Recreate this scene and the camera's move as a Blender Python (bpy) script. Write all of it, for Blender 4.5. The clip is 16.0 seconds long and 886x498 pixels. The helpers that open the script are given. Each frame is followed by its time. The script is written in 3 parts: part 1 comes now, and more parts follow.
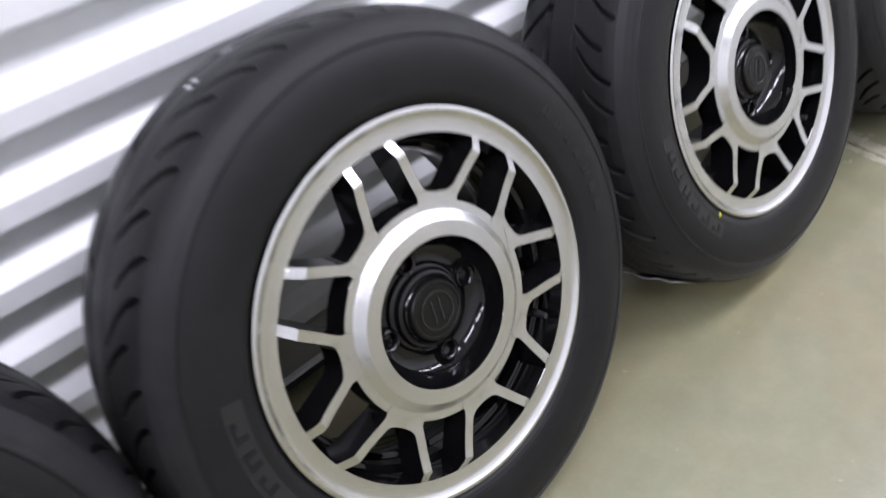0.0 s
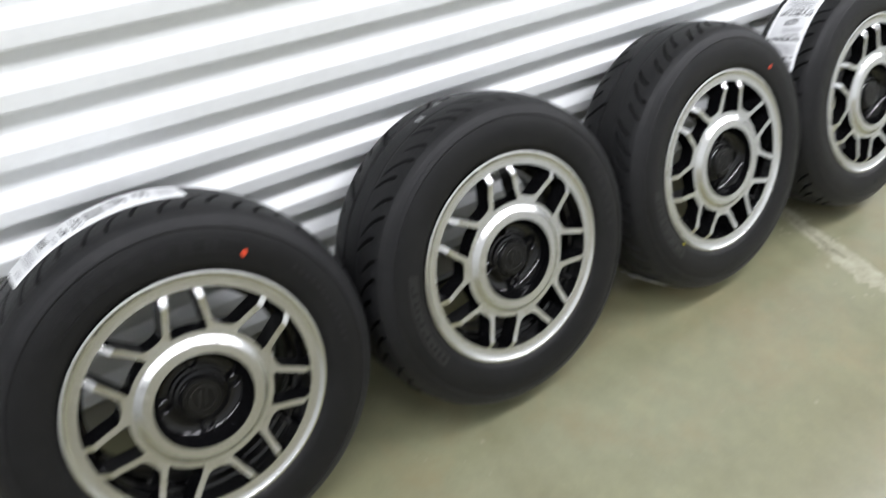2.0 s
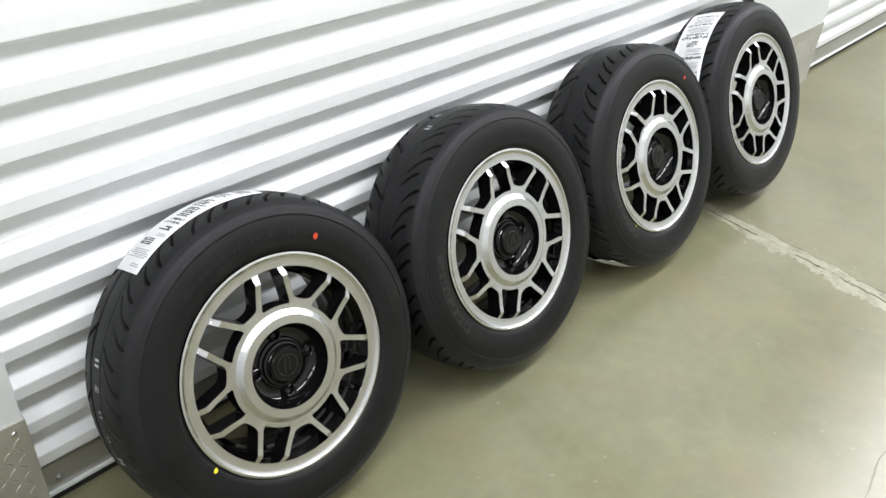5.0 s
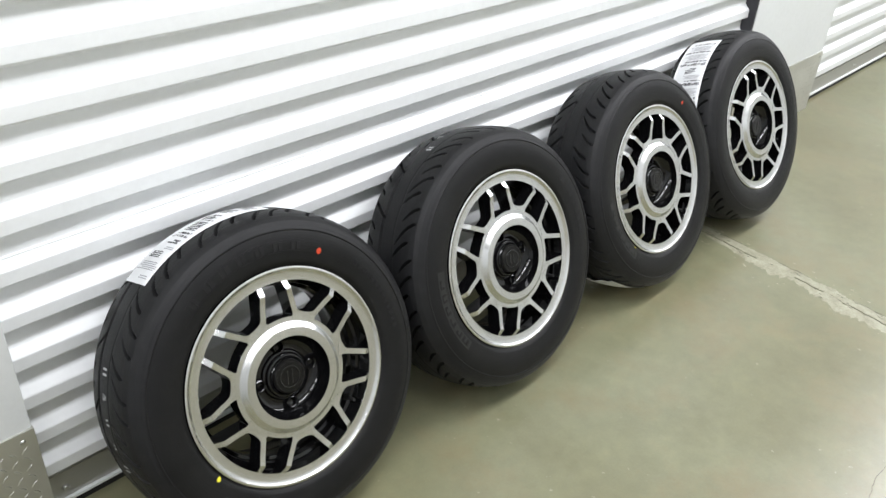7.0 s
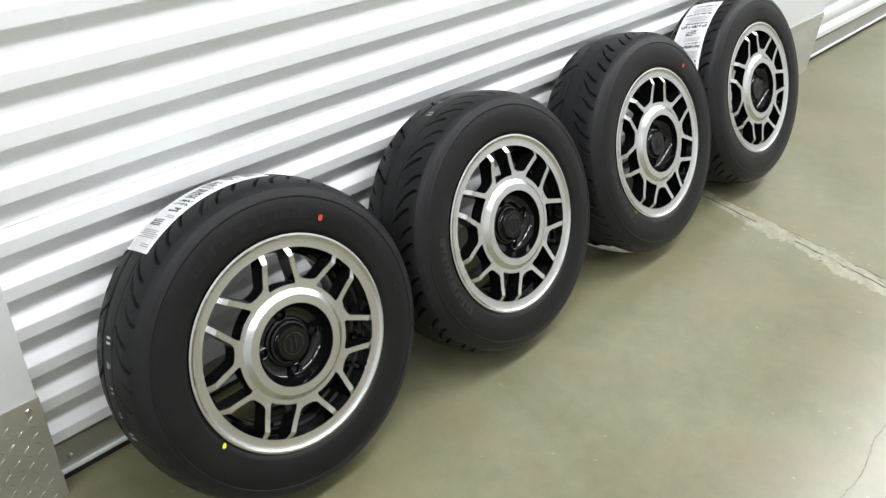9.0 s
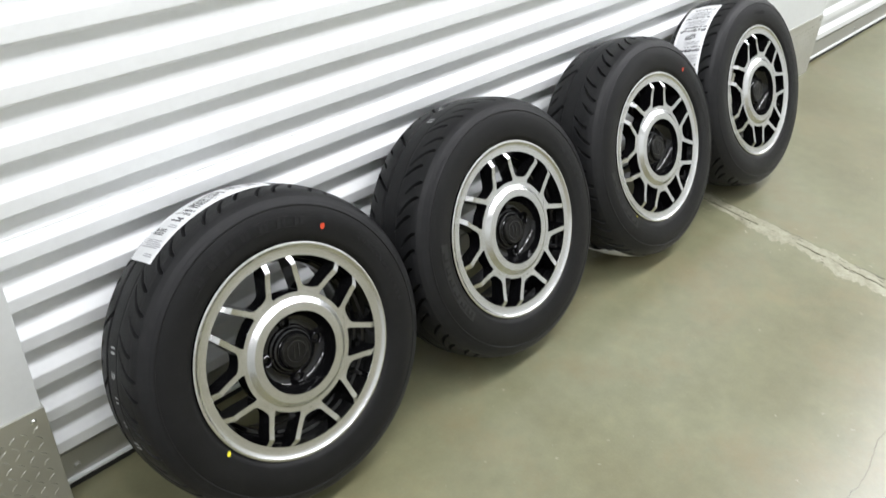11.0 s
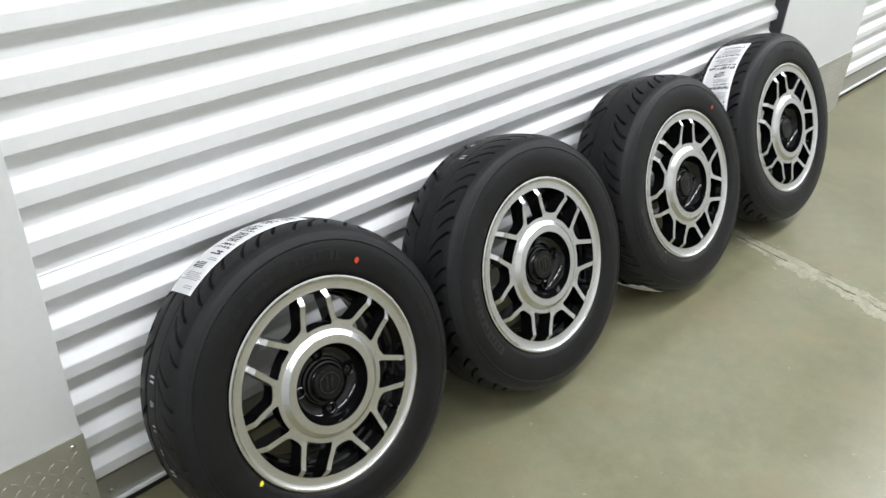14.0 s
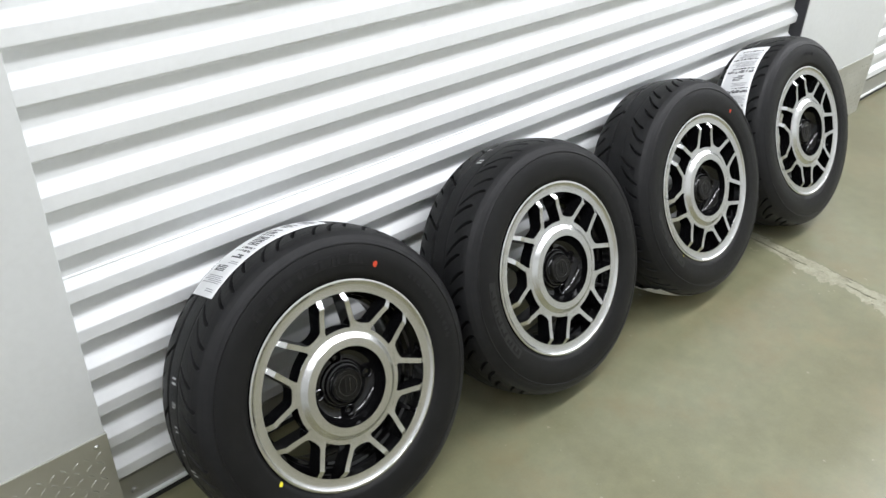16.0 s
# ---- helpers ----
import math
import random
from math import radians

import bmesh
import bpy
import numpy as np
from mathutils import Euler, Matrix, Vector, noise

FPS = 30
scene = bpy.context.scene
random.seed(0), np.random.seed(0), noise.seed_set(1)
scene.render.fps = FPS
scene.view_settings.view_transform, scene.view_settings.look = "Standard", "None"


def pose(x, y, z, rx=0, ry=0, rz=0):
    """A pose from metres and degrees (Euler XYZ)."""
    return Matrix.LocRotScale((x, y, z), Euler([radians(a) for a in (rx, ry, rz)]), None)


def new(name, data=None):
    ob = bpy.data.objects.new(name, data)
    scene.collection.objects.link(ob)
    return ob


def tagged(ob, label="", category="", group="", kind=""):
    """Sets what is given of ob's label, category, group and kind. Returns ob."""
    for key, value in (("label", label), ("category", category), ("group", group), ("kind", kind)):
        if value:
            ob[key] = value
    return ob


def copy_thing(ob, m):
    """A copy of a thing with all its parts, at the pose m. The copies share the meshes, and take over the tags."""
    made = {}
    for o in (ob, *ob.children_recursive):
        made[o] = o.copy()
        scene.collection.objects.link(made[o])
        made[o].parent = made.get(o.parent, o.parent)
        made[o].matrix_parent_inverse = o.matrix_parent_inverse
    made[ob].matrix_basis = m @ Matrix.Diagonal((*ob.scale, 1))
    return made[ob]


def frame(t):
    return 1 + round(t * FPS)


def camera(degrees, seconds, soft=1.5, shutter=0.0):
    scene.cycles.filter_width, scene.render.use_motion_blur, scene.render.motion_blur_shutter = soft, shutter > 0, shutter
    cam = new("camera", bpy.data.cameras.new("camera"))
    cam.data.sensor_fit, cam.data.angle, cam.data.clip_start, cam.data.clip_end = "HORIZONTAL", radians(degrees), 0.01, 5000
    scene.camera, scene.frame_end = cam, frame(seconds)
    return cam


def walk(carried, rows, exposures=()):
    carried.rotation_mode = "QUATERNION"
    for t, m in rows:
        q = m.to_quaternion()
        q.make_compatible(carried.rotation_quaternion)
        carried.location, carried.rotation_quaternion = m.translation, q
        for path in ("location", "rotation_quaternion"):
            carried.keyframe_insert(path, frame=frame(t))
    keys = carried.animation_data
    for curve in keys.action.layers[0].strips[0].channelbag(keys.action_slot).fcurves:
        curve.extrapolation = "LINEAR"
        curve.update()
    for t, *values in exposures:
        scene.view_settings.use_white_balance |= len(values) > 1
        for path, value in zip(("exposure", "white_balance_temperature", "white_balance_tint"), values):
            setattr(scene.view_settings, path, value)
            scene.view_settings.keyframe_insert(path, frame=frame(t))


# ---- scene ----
LENS = 57.01
cam = camera(LENS, 16.0, soft=1.45, shutter=0.5)
# seconds, eye x, y, z, yaw, pitch, roll
PATH = [
    (0.0, -0.3743, -0.6989, 0.9413, -40.76, -41.44, -5.63),
    (0.3, -0.4347, -0.7593, 1.1195, -39.95, -43.23, -3.73),
    (0.5, -0.4765, -0.8054, 1.2215, -40.45, -43.57, -2.12),
    (1.0, -0.6406, -0.8947, 1.3461, -40.37, -38.40, 0.52),
    (1.2, -0.7131, -0.9207, 1.3665, -41.36, -38.34, 1.44),
    (1.5, -0.7835, -0.9617, 1.3739, -43.39, -38.78, 3.01),
    (1.7, -0.8206, -1.0163, 1.3683, -42.95, -38.25, 4.01),
    (2.0, -0.8530, -1.0877, 1.3575, -38.80, -40.24, 4.09),
    (2.2, -0.8827, -1.1106, 1.3471, -36.62, -41.86, 3.44),
    (2.5, -0.9166, -1.1340, 1.3339, -35.90, -41.82, 4.08),
    (2.7, -0.9398, -1.1336, 1.3306, -36.09, -42.74, 3.77),
    (3.0, -0.9817, -1.1412, 1.3275, -40.58, -42.12, 5.29),
    (3.2, -1.0254, -1.1439, 1.3340, -42.58, -41.22, 5.01),
    (3.5, -1.0831, -1.1439, 1.3383, -44.86, -40.94, 4.58),
    (3.8, -1.1392, -1.1498, 1.3482, -46.70, -40.23, 4.01),
    (4.0, -1.1694, -1.1579, 1.3520, -48.36, -39.35, 4.17),
    (4.2, -1.1969, -1.1614, 1.3599, -49.10, -38.27, 4.10),
    (4.5, -1.2341, -1.1649, 1.3713, -49.07, -36.37, 4.13),
    (4.7, -1.2508, -1.1626, 1.3732, -48.67, -35.53, 4.15),
    (6.8, -1.2860, -1.2156, 1.3751, -47.89, -32.38, 4.46),
    (7.0, -1.2889, -1.2109, 1.3732, -47.41, -32.49, 3.95),
    (7.2, -1.2904, -1.2101, 1.3735, -47.44, -32.58, 4.10),
    (7.5, -1.2919, -1.2080, 1.3729, -47.85, -33.90, 4.33),
    (7.7, -1.2927, -1.2023, 1.3695, -47.87, -34.11, 4.21),
    (8.0, -1.2935, -1.1948, 1.3648, -47.97, -34.61, 3.87),
    (8.2, -1.2936, -1.1953, 1.3649, -48.02, -34.67, 3.87),
    (10.3, -1.2945, -1.2101, 1.3720, -47.84, -35.52, 3.70),
    (10.5, -1.2956, -1.2042, 1.3640, -48.50, -36.16, 4.06),
    (10.7, -1.2952, -1.2042, 1.3679, -48.35, -35.40, 3.71),
    (11.0, -1.2942, -1.2048, 1.3761, -47.61, -34.51, 3.00),
    (11.2, -1.2943, -1.2058, 1.3801, -47.16, -33.28, 3.05),
    (11.5, -1.2958, -1.2065, 1.3862, -46.51, -32.76, 2.98),
    (11.7, -1.2966, -1.2079, 1.3915, -46.43, -32.19, 3.22),
    (12.0, -1.2990, -1.2075, 1.3983, -46.22, -31.35, 3.32),
    (12.2, -1.3026, -1.2037, 1.3995, -46.04, -31.80, 3.31),
    (12.5, -1.3082, -1.1967, 1.3993, -45.51, -32.11, 3.18),
    (12.7, -1.3099, -1.1942, 1.3995, -45.49, -32.20, 2.98),
    (13.0, -1.3106, -1.1928, 1.4001, -45.72, -32.22, 2.81),
    (13.2, -1.3103, -1.1944, 1.4018, -45.93, -32.23, 2.97),
    (13.5, -1.3100, -1.1974, 1.4038, -46.13, -32.45, 3.02),
    (13.7, -1.3119, -1.1998, 1.4041, -46.11, -32.52, 2.93),
    (14.0, -1.3157, -1.2025, 1.4035, -45.50, -32.69, 2.63),
    (14.2, -1.3179, -1.2036, 1.4039, -45.03, -32.70, 2.60),
    (14.5, -1.3213, -1.2050, 1.4043, -45.41, -32.72, 2.55),
    (14.7, -1.3241, -1.2073, 1.4031, -44.90, -32.63, 2.45),
    (15.0, -1.3275, -1.2108, 1.4019, -44.64, -32.56, 2.21),
    (15.2, -1.3269, -1.2111, 1.4037, -44.57, -32.39, 2.17),
    (15.5, -1.3243, -1.2101, 1.4076, -44.76, -32.53, 2.15),
    (15.7, -1.3232, -1.2098, 1.4099, -44.65, -32.50, 2.07),
    (16.0, -1.3219, -1.2097, 1.4137, -43.99, -32.58, 1.91),
]
walk(cam, [(t, pose(x, y, z, 90 + pitch, 0, yaw) @ pose(0, 0, 0, 0, 0, roll)) for t, x, y, z, yaw, pitch, roll in PATH],
     exposures=[(0.0, 0.21, 6120, 24), (0.5, 0.21, 6150, 19), (1.5, 0.08, 6300, 14), (2.5, 0.05, 6450, 13), (3.5, 0.20, 6500, 12), (7.0, 0.11, 6460, 12), (8.0, 0.11, 6500, 12), (11.0, 0.09, 6480, 12), (12.0, -0.03, 6440, 12), (14.5, -0.05, 6450, 12), (16.0, -0.05, 6430, 12)])

# ---- light ----
world = bpy.data.worlds.new("hall_air")
world.use_nodes = True
world.node_tree.nodes["Background"].inputs["Color"].default_value = (0.9, 1.0, 0.95, 1)
world.node_tree.nodes["Background"].inputs["Strength"].default_value = 0.02
scene.world = world

HALL_Y = -2.20      # opposite wall
HALL_Z = 2.75       # ceiling
HALL_X0, HALL_X1 = -5.0, 9.5
LAMP_POWER = 31.2


def tube_lamp(x, y, power):
    data = bpy.data.lights.new("ceiling_tube", "AREA")
    data.shape, data.size, data.size_y = "RECTANGLE", 1.2, 0.30
    data.energy, data.color = power, (0.98, 0.995, 1.03)
    ob = new("ceiling_tube", data)
    ob.matrix_world = pose(x, y, HALL_Z - 0.06)
    return ob


for lamp_x in (-4.0, -2.4, -0.8, 0.8, 2.4, 4.0, 5.6, 7.2, 8.8):
    tube_lamp(lamp_x, -1.04, LAMP_POWER * (0.66 if lamp_x < -1.5 else 0.94 if lamp_x < 0 else 1.09))   # power graded along the row: dimmer at the near end, stronger further on


# ---- materials ----
def material(name, base=(0.5, 0.5, 0.5), rough=0.5, metal=0.0, coat=0.0):
    m = bpy.data.materials.new(name)
    m.use_nodes = True
    b = m.node_tree.nodes["Principled BSDF"]
    b.inputs["Base Color"].default_value = (*base, 1)
    b.inputs["Roughness"].default_value = rough
    b.inputs["Metallic"].default_value = metal
    b.inputs["Coat Weight"].default_value = coat
    return m


def node(m, kind, **settings):
    n = m.node_tree.nodes.new(kind)
    for key, value in settings.items():
        n.inputs[key.replace("_", " ")].default_value = value
    return n


def link(m, a, b):
    m.node_tree.links.new(a, b)


def principled(m):
    return m.node_tree.nodes["Principled BSDF"]


def noise_of(m, scale, detail=4.0, rough=0.55, vector=None):
    n = node(m, "ShaderNodeTexNoise", Scale=scale, Detail=detail, Roughness=rough)
    link(m, vector or coords(m), n.inputs["Vector"])
    return n.outputs["Fac"]


def coords(m, which="Object"):
    return node(m, "ShaderNodeTexCoord").outputs[which]


def ramp(m, fac, stops):
    r = m.node_tree.nodes.new("ShaderNodeValToRGB")
    el = r.color_ramp.elements
    while len(el) < len(stops):
        el.new(0.5)
    for e, (p, c) in zip(el, stops):
        e.position, e.color = p, (*c, 1) if len(c) == 3 else c
    link(m, fac, r.inputs["Fac"])
    return r.outputs["Color"]


def sums(m, op, a, b=0.0, c=None):
    n = m.node_tree.nodes.new("ShaderNodeMath")
    n.operation = op
    for slot, value in zip(n.inputs, (a, b) if c is None else (a, b, c)):
        if isinstance(value, (int, float)):
            slot.default_value = value
        else:
            link(m, value, slot)
    return n.outputs[0]


def mixed(m, fac, a, b, blend="MIX"):
    n = m.node_tree.nodes.new("ShaderNodeMix")
    n.data_type, n.blend_type = "RGBA", blend
    for slot, value in zip((n.inputs[0], n.inputs[6], n.inputs[7]), (fac, a, b)):
        if isinstance(value, (int, float)):
            slot.default_value = value
        elif isinstance(value, tuple):
            slot.default_value = (*value, 1)
        else:
            link(m, value, slot)
    return n.outputs[2]


def bump(m, height, strength, distance):
    b = node(m, "ShaderNodeBump", Strength=strength, Distance=distance)
    link(m, height, b.inputs["Height"])
    link(m, b.outputs["Normal"], principled(m).inputs["Normal"])
    return b


def grey(v, tint=(1, 1, 1)):
    return tuple(v * t for t in tint)


def make_rubber(name, dark, pale, dust, gloss):
    m = material(name, rough=0.45)
    p = principled(m)
    fine, broad = noise_of(m, 900, 2), noise_of(m, 9, 5)
    c = ramp(m, broad, [(0.3, grey(dark, (1, 1.02, 1.08))), (0.75, grey(pale, (1, 1.02, 1.07)))])
    link(m, sums(m, "MULTIPLY_ADD", broad, 0.16, 0.36), p.inputs["Roughness"])
    p.inputs["Specular IOR Level"].default_value = gloss
    # moulding rings and a dusty, blotchy bloom
    sep = node(m, "ShaderNodeSeparateXYZ")
    link(m, coords(m), sep.inputs[0])
    x, z = sep.outputs[0], sep.outputs[2]
    r = sums(m, "SQRT", sums(m, "ADD", sums(m, "MULTIPLY", x, x), sums(m, "MULTIPLY", z, z)))
    ring = node(m, "ShaderNodeTexNoise", Scale=1.0, Detail=3.0)
    ring.noise_dimensions = "1D"
    link(m, sums(m, "MULTIPLY", r, 420.0), ring.inputs["W"])
    bloom = ramp(m, noise_of(m, 38, 6, 0.7), [(0.45, (0, 0, 0)), (0.8, (1, 1, 1))])
    link(m, mixed(m, sums(m, "MULTIPLY", bloom, 0.5), c, grey(dust)), p.inputs["Base Color"])
    bump(m, sums(m, "MULTIPLY_ADD", ring.outputs["Fac"], 1.6, fine), 0.35, 0.0007)
    return m


def make_machined():
    m = material("machined_alloy", rough=0.3, metal=1.0)
    p = principled(m)
    sep = node(m, "ShaderNodeSeparateXYZ")
    link(m, coords(m), sep.inputs[0])
    x, z = sep.outputs[0], sep.outputs[2]
    r = sums(m, "SQRT", sums(m, "ADD", sums(m, "MULTIPLY", x, x), sums(m, "MULTIPLY", z, z)))
    ring = node(m, "ShaderNodeTexNoise", Scale=1.0, Detail=3.0)
    ring.noise_dimensions = "1D"
    link(m, sums(m, "MULTIPLY", r, 1800.0), ring.inputs["W"])
    smear = noise_of(m, 26, 4)
    c = ramp(m, ring.outputs["Fac"], [(0.2, (0.55, 0.555, 0.55)), (0.8, (0.79, 0.795, 0.79))])
    link(m, c, p.inputs["Base Color"])
    link(m, sums(m, "MULTIPLY_ADD", smear, 0.11, 0.17), p.inputs["Roughness"])
    # turned on a lathe: the fine grooves spread light along the radius
    p.inputs["Anisotropic"].default_value = 0.70
    spread = node(m, "ShaderNodeCombineXYZ")
    link(m, x, spread.inputs[0])
    link(m, z, spread.inputs[2])
    turned = m.node_tree.nodes.new("ShaderNodeVectorTransform")
    turned.vector_type, turned.convert_from, turned.convert_to = "VECTOR", "OBJECT", "WORLD"
    link(m, spread.outputs[0], turned.inputs[0])
    link(m, turned.outputs[0], p.inputs["Tangent"])
    bump(m, ring.outputs["Fac"], 0.25, 0.0004)
    return m


def make_gloss_black():
    m = material("gloss_black_paint", (0.0040, 0.0040, 0.0044), 0.06, 0.0, 0.0)
    principled(m).inputs["Specular IOR Level"].default_value = 0.42
    b = noise_of(m, 300, 3)
    bump(m, b, 0.04, 0.0006)
    return m


def make_paint(name, light, dark, rough, scale=3.0):
    m = material(name, light, rough)
    p = principled(m)
    broad, fine = noise_of(m, scale, 5), noise_of(m, 70, 4)
    c = ramp(m, broad, [(0.35, light), (0.8, dark)])
    c = mixed(m, 0.06, c, ramp(m, fine, [(0.4, (1, 1, 1)), (0.7, (0.5, 0.5, 0.47))]), "MULTIPLY")
    link(m, c, p.inputs["Base Color"])
    link(m, sums(m, "MULTIPLY_ADD", fine, 0.14, rough - 0.06), p.inputs["Roughness"])
    bump(m, fine, 0.05, 0.001)
    return m


JOINT_A, JOINT_B = (1.068, 0.0), (0.894, -2.1)


def make_concrete():
    m = material("sealed_concrete", rough=0.4)
    p = principled(m)
    broad, mid, fine = noise_of(m, 1.1, 5, 0.55), noise_of(m, 5.5, 8, 0.72), noise_of(m, 150, 4, 0.6)
    c = ramp(m, broad, [(0.32, (0.166, 0.150, 0.080)), (0.5, (0.200, 0.197, 0.117)), (0.66, (0.236, 0.241, 0.158))])
    c = mixed(m, 0.75, c, ramp(m, mid, [(0.30, (0.84, 0.82, 0.76)), (0.45, (0.95, 0.95, 0.93)), (0.56, (1.03, 1.04, 1.02)), (0.70, (1.19, 1.19, 1.13))]), "MULTIPLY")
    c = mixed(m, 0.35, c, ramp(m, noise_of(m, 24, 4, 0.55), [(0.30, (0.84, 0.83, 0.81)), (0.70, (1.10, 1.10, 1.08))]), "MULTIPLY")
    c = mixed(m, 0.3, c, ramp(m, fine, [(0.3, (0.86, 0.86, 0.85)), (0.65, (1, 1, 1))]), "MULTIPLY")
    rust = ramp(m, noise_of(m, 2.2, 6, 0.7), [(0.48, (0, 0, 0)), (0.66, (1, 1, 1))])
    c = mixed(m, sums(m, "MULTIPLY", rust, 0.6), c, (0.218, 0.170, 0.086))
    speck = ramp(m, noise_of(m, 40, 3, 0.5), [(0.70, (0, 0, 0)), (0.75, (1, 1, 1))])
    c = mixed(m, sums(m, "MULTIPLY", speck, 0.45), c, (0.42, 0.41, 0.33))
    link(m, c, p.inputs["Base Color"])
    link(m, sums(m, "MULTIPLY_ADD", mid, 0.10, 0.265), p.inputs["Roughness"])
    # a clear sealer that has worn unevenly
    p.inputs["Coat Weight"].default_value = 0.36
    link(m, sums(m, "MULTIPLY_ADD", broad, 0.16, 0.14), p.inputs["Coat Roughness"])
    bump(m, fine, 0.25, 0.0015)
    return m


def make_mortar():
    m = material("pale_joint_mortar", rough=0.6)
    p = principled(m)
    blot, fine = noise_of(m, 26, 6, 0.7), noise_of(m, 160, 4, 0.6)
    c = ramp(m, blot, [(0.30, (0.23, 0.22, 0.15)), (0.48, (0.325, 0.315, 0.225)), (0.70, (0.41, 0.40, 0.30))])
    c = mixed(m, 0.5, c, ramp(m, fine, [(0.3, (0.66, 0.65, 0.6)), (0.6, (1, 1, 1))]), "MULTIPLY")
    link(m, c, p.inputs["Base Color"])
    link(m, sums(m, "MULTIPLY_ADD", blot, 0.3, 0.35), p.inputs["Roughness"])
    bump(m, sums(m, "ADD", fine, blot), 0.5, 0.002)
    return m


def make_plate():
    m = material("aluminium_tread_plate", rough=0.4, metal=0.75)
    p = principled(m)
    broad, fine = noise_of(m, 6, 5), noise_of(m, 120, 4)
    c = ramp(m, broad, [(0.3, (0.50, 0.50, 0.455)), (0.8, (0.64, 0.64, 0.60))])
    link(m, c, p.inputs["Base Color"])
    link(m, sums(m, "MULTIPLY_ADD", fine, 0.2, 0.26), p.inputs["Roughness"])
    return m


# tread compound, greyer and dustier; part of the paler tone is painted overhead light
TREAD_RUBBER = make_rubber("tread_compound", 0.0115, 0.0155, 0.025, 0.18)
RUBBER, ALLOY, BLACK = make_rubber("sidewall_compound", 0.0062, 0.0088, 0.0135, 0.23), make_machined(), make_gloss_black()
DOOR_PAINT = make_paint("white_door_enamel", (0.815, 0.835, 0.835), (0.78, 0.795, 0.795), 0.36)
PANEL_PAINT = make_paint("white_panel_enamel", (0.71, 0.73, 0.725), (0.67, 0.69, 0.685), 0.42, 1.5)
CEILING_PAINT = make_paint("off_white_ceiling", (0.70, 0.71, 0.70), (0.65, 0.66, 0.65), 0.6, 1.0)
HALL_PAINT = make_paint("hall_wall_paint", (0.66, 0.67, 0.665), (0.61, 0.62, 0.615), 0.6, 1.0)
CONCRETE, PLATE = make_concrete(), make_plate()
MORTAR = make_mortar()
CRACK = material("crack_dirt", (0.135, 0.127, 0.092), 0.9)
# beige of an added, unseen board that only colours reflections in the alloy
REFLECTOR_BEIGE = material("beige_reflector", (0.47, 0.455, 0.375), 0.6, 0.0)
BAR_METAL = material("galvanised_bar", (0.48, 0.48, 0.45), 0.46, 0.85)
GUIDE_DARK = material("dark_guide_steel", (0.03, 0.03, 0.035), 0.6)
SEAL_RUBBER = material("seal_rubber", (0.012, 0.012, 0.012), 0.7)
CAP_BLACK = material("satin_black_plastic", (0.006, 0.006, 0.0055), 0.28)
principled(CAP_BLACK).inputs["Specular IOR Level"].default_value = 0.24
EMBLEM = material("cap_emblem_black", (0.010, 0.010, 0.010), 0.25)
RED_DOT = material("red_paint_dot", (0.56, 0.055, 0.018), 0.5)
YELLOW_DOT = material("yellow_paint_dot", (0.75, 0.68, 0.03), 0.5)
CHALK = material("white_marker", (0.45, 0.46, 0.46), 0.8)
PAPER = make_paint("label_paper", (0.80, 0.81, 0.82), (0.74, 0.75, 0.76), 0.45, 30.0)
INK = material("label_ink", (0.03, 0.03, 0.035), 0.5)
GREY_INK = material("label_dark_grey_ink", (0.12, 0.12, 0.13), 0.5)
FAINT_INK = material("label_grey_ink", (0.35, 0.35, 0.37), 0.5)
LETTER_RUBBER = material("raised_letter_rubber", (0.0135, 0.0138, 0.0144), 0.42)
principled(LETTER_RUBBER).inputs["Specular IOR Level"].default_value = 0.24
PANEL_RUBBER = material("satin_moulded_rubber", (0.0075, 0.0077, 0.0080), 0.5)
BOLT = material("bolt_zinc", (0.5, 0.5, 0.48), 0.35, 1.0)


# ---- mesh helpers ----
def mesh_of(name, verts, faces, mats, index=None, smooth=True):
    me = bpy.data.meshes.new(name)
    me.from_pydata([tuple(v) for v in verts], [], [tuple(f) for f in faces])
    for mat in mats if isinstance(mats, (list, tuple)) else [mats]:
        me.materials.append(mat)
    if index is not None:
        me.polygons.foreach_set("material_index", index)
    me.polygons.foreach_set("use_smooth", [smooth] * len(me.polygons))
    me.update()
    return me


def part(name, me, parent, label="", m=None):
    ob = new(name, me)
    ob.parent = parent
    if m is not None:
        ob.matrix_basis = m
    return tagged(ob, label)


def sharpen(me, degrees=35):
    me.set_sharp_from_angle(angle=radians(degrees))
    return me


def lathe(name, profile, mats, segs=96, index=None, closed=False, crisp=35):
    """A ring about the y axis from (radius, y) pairs; index: a material for each stretch of the profile."""
    n = len(profile)
    a = np.arange(segs) * 2 * math.pi / segs
    rad, dep = np.array(profile, float).T
    v = np.stack([np.outer(np.sin(a), rad), np.tile(dep, (segs, 1)), np.outer(np.cos(a), rad)], -1).reshape(-1, 3)
    faces, idx = [], []
    for i in range(segs):
        j = (i + 1) % segs
        for k in range(n if closed else n - 1):
            q = (k + 1) % n
            faces.append((i * n + k, i * n + q, j * n + q, j * n + k))
            idx.append(index[k] if index else 0)
    return sharpen(mesh_of(name, v, faces, mats, idx), crisp)


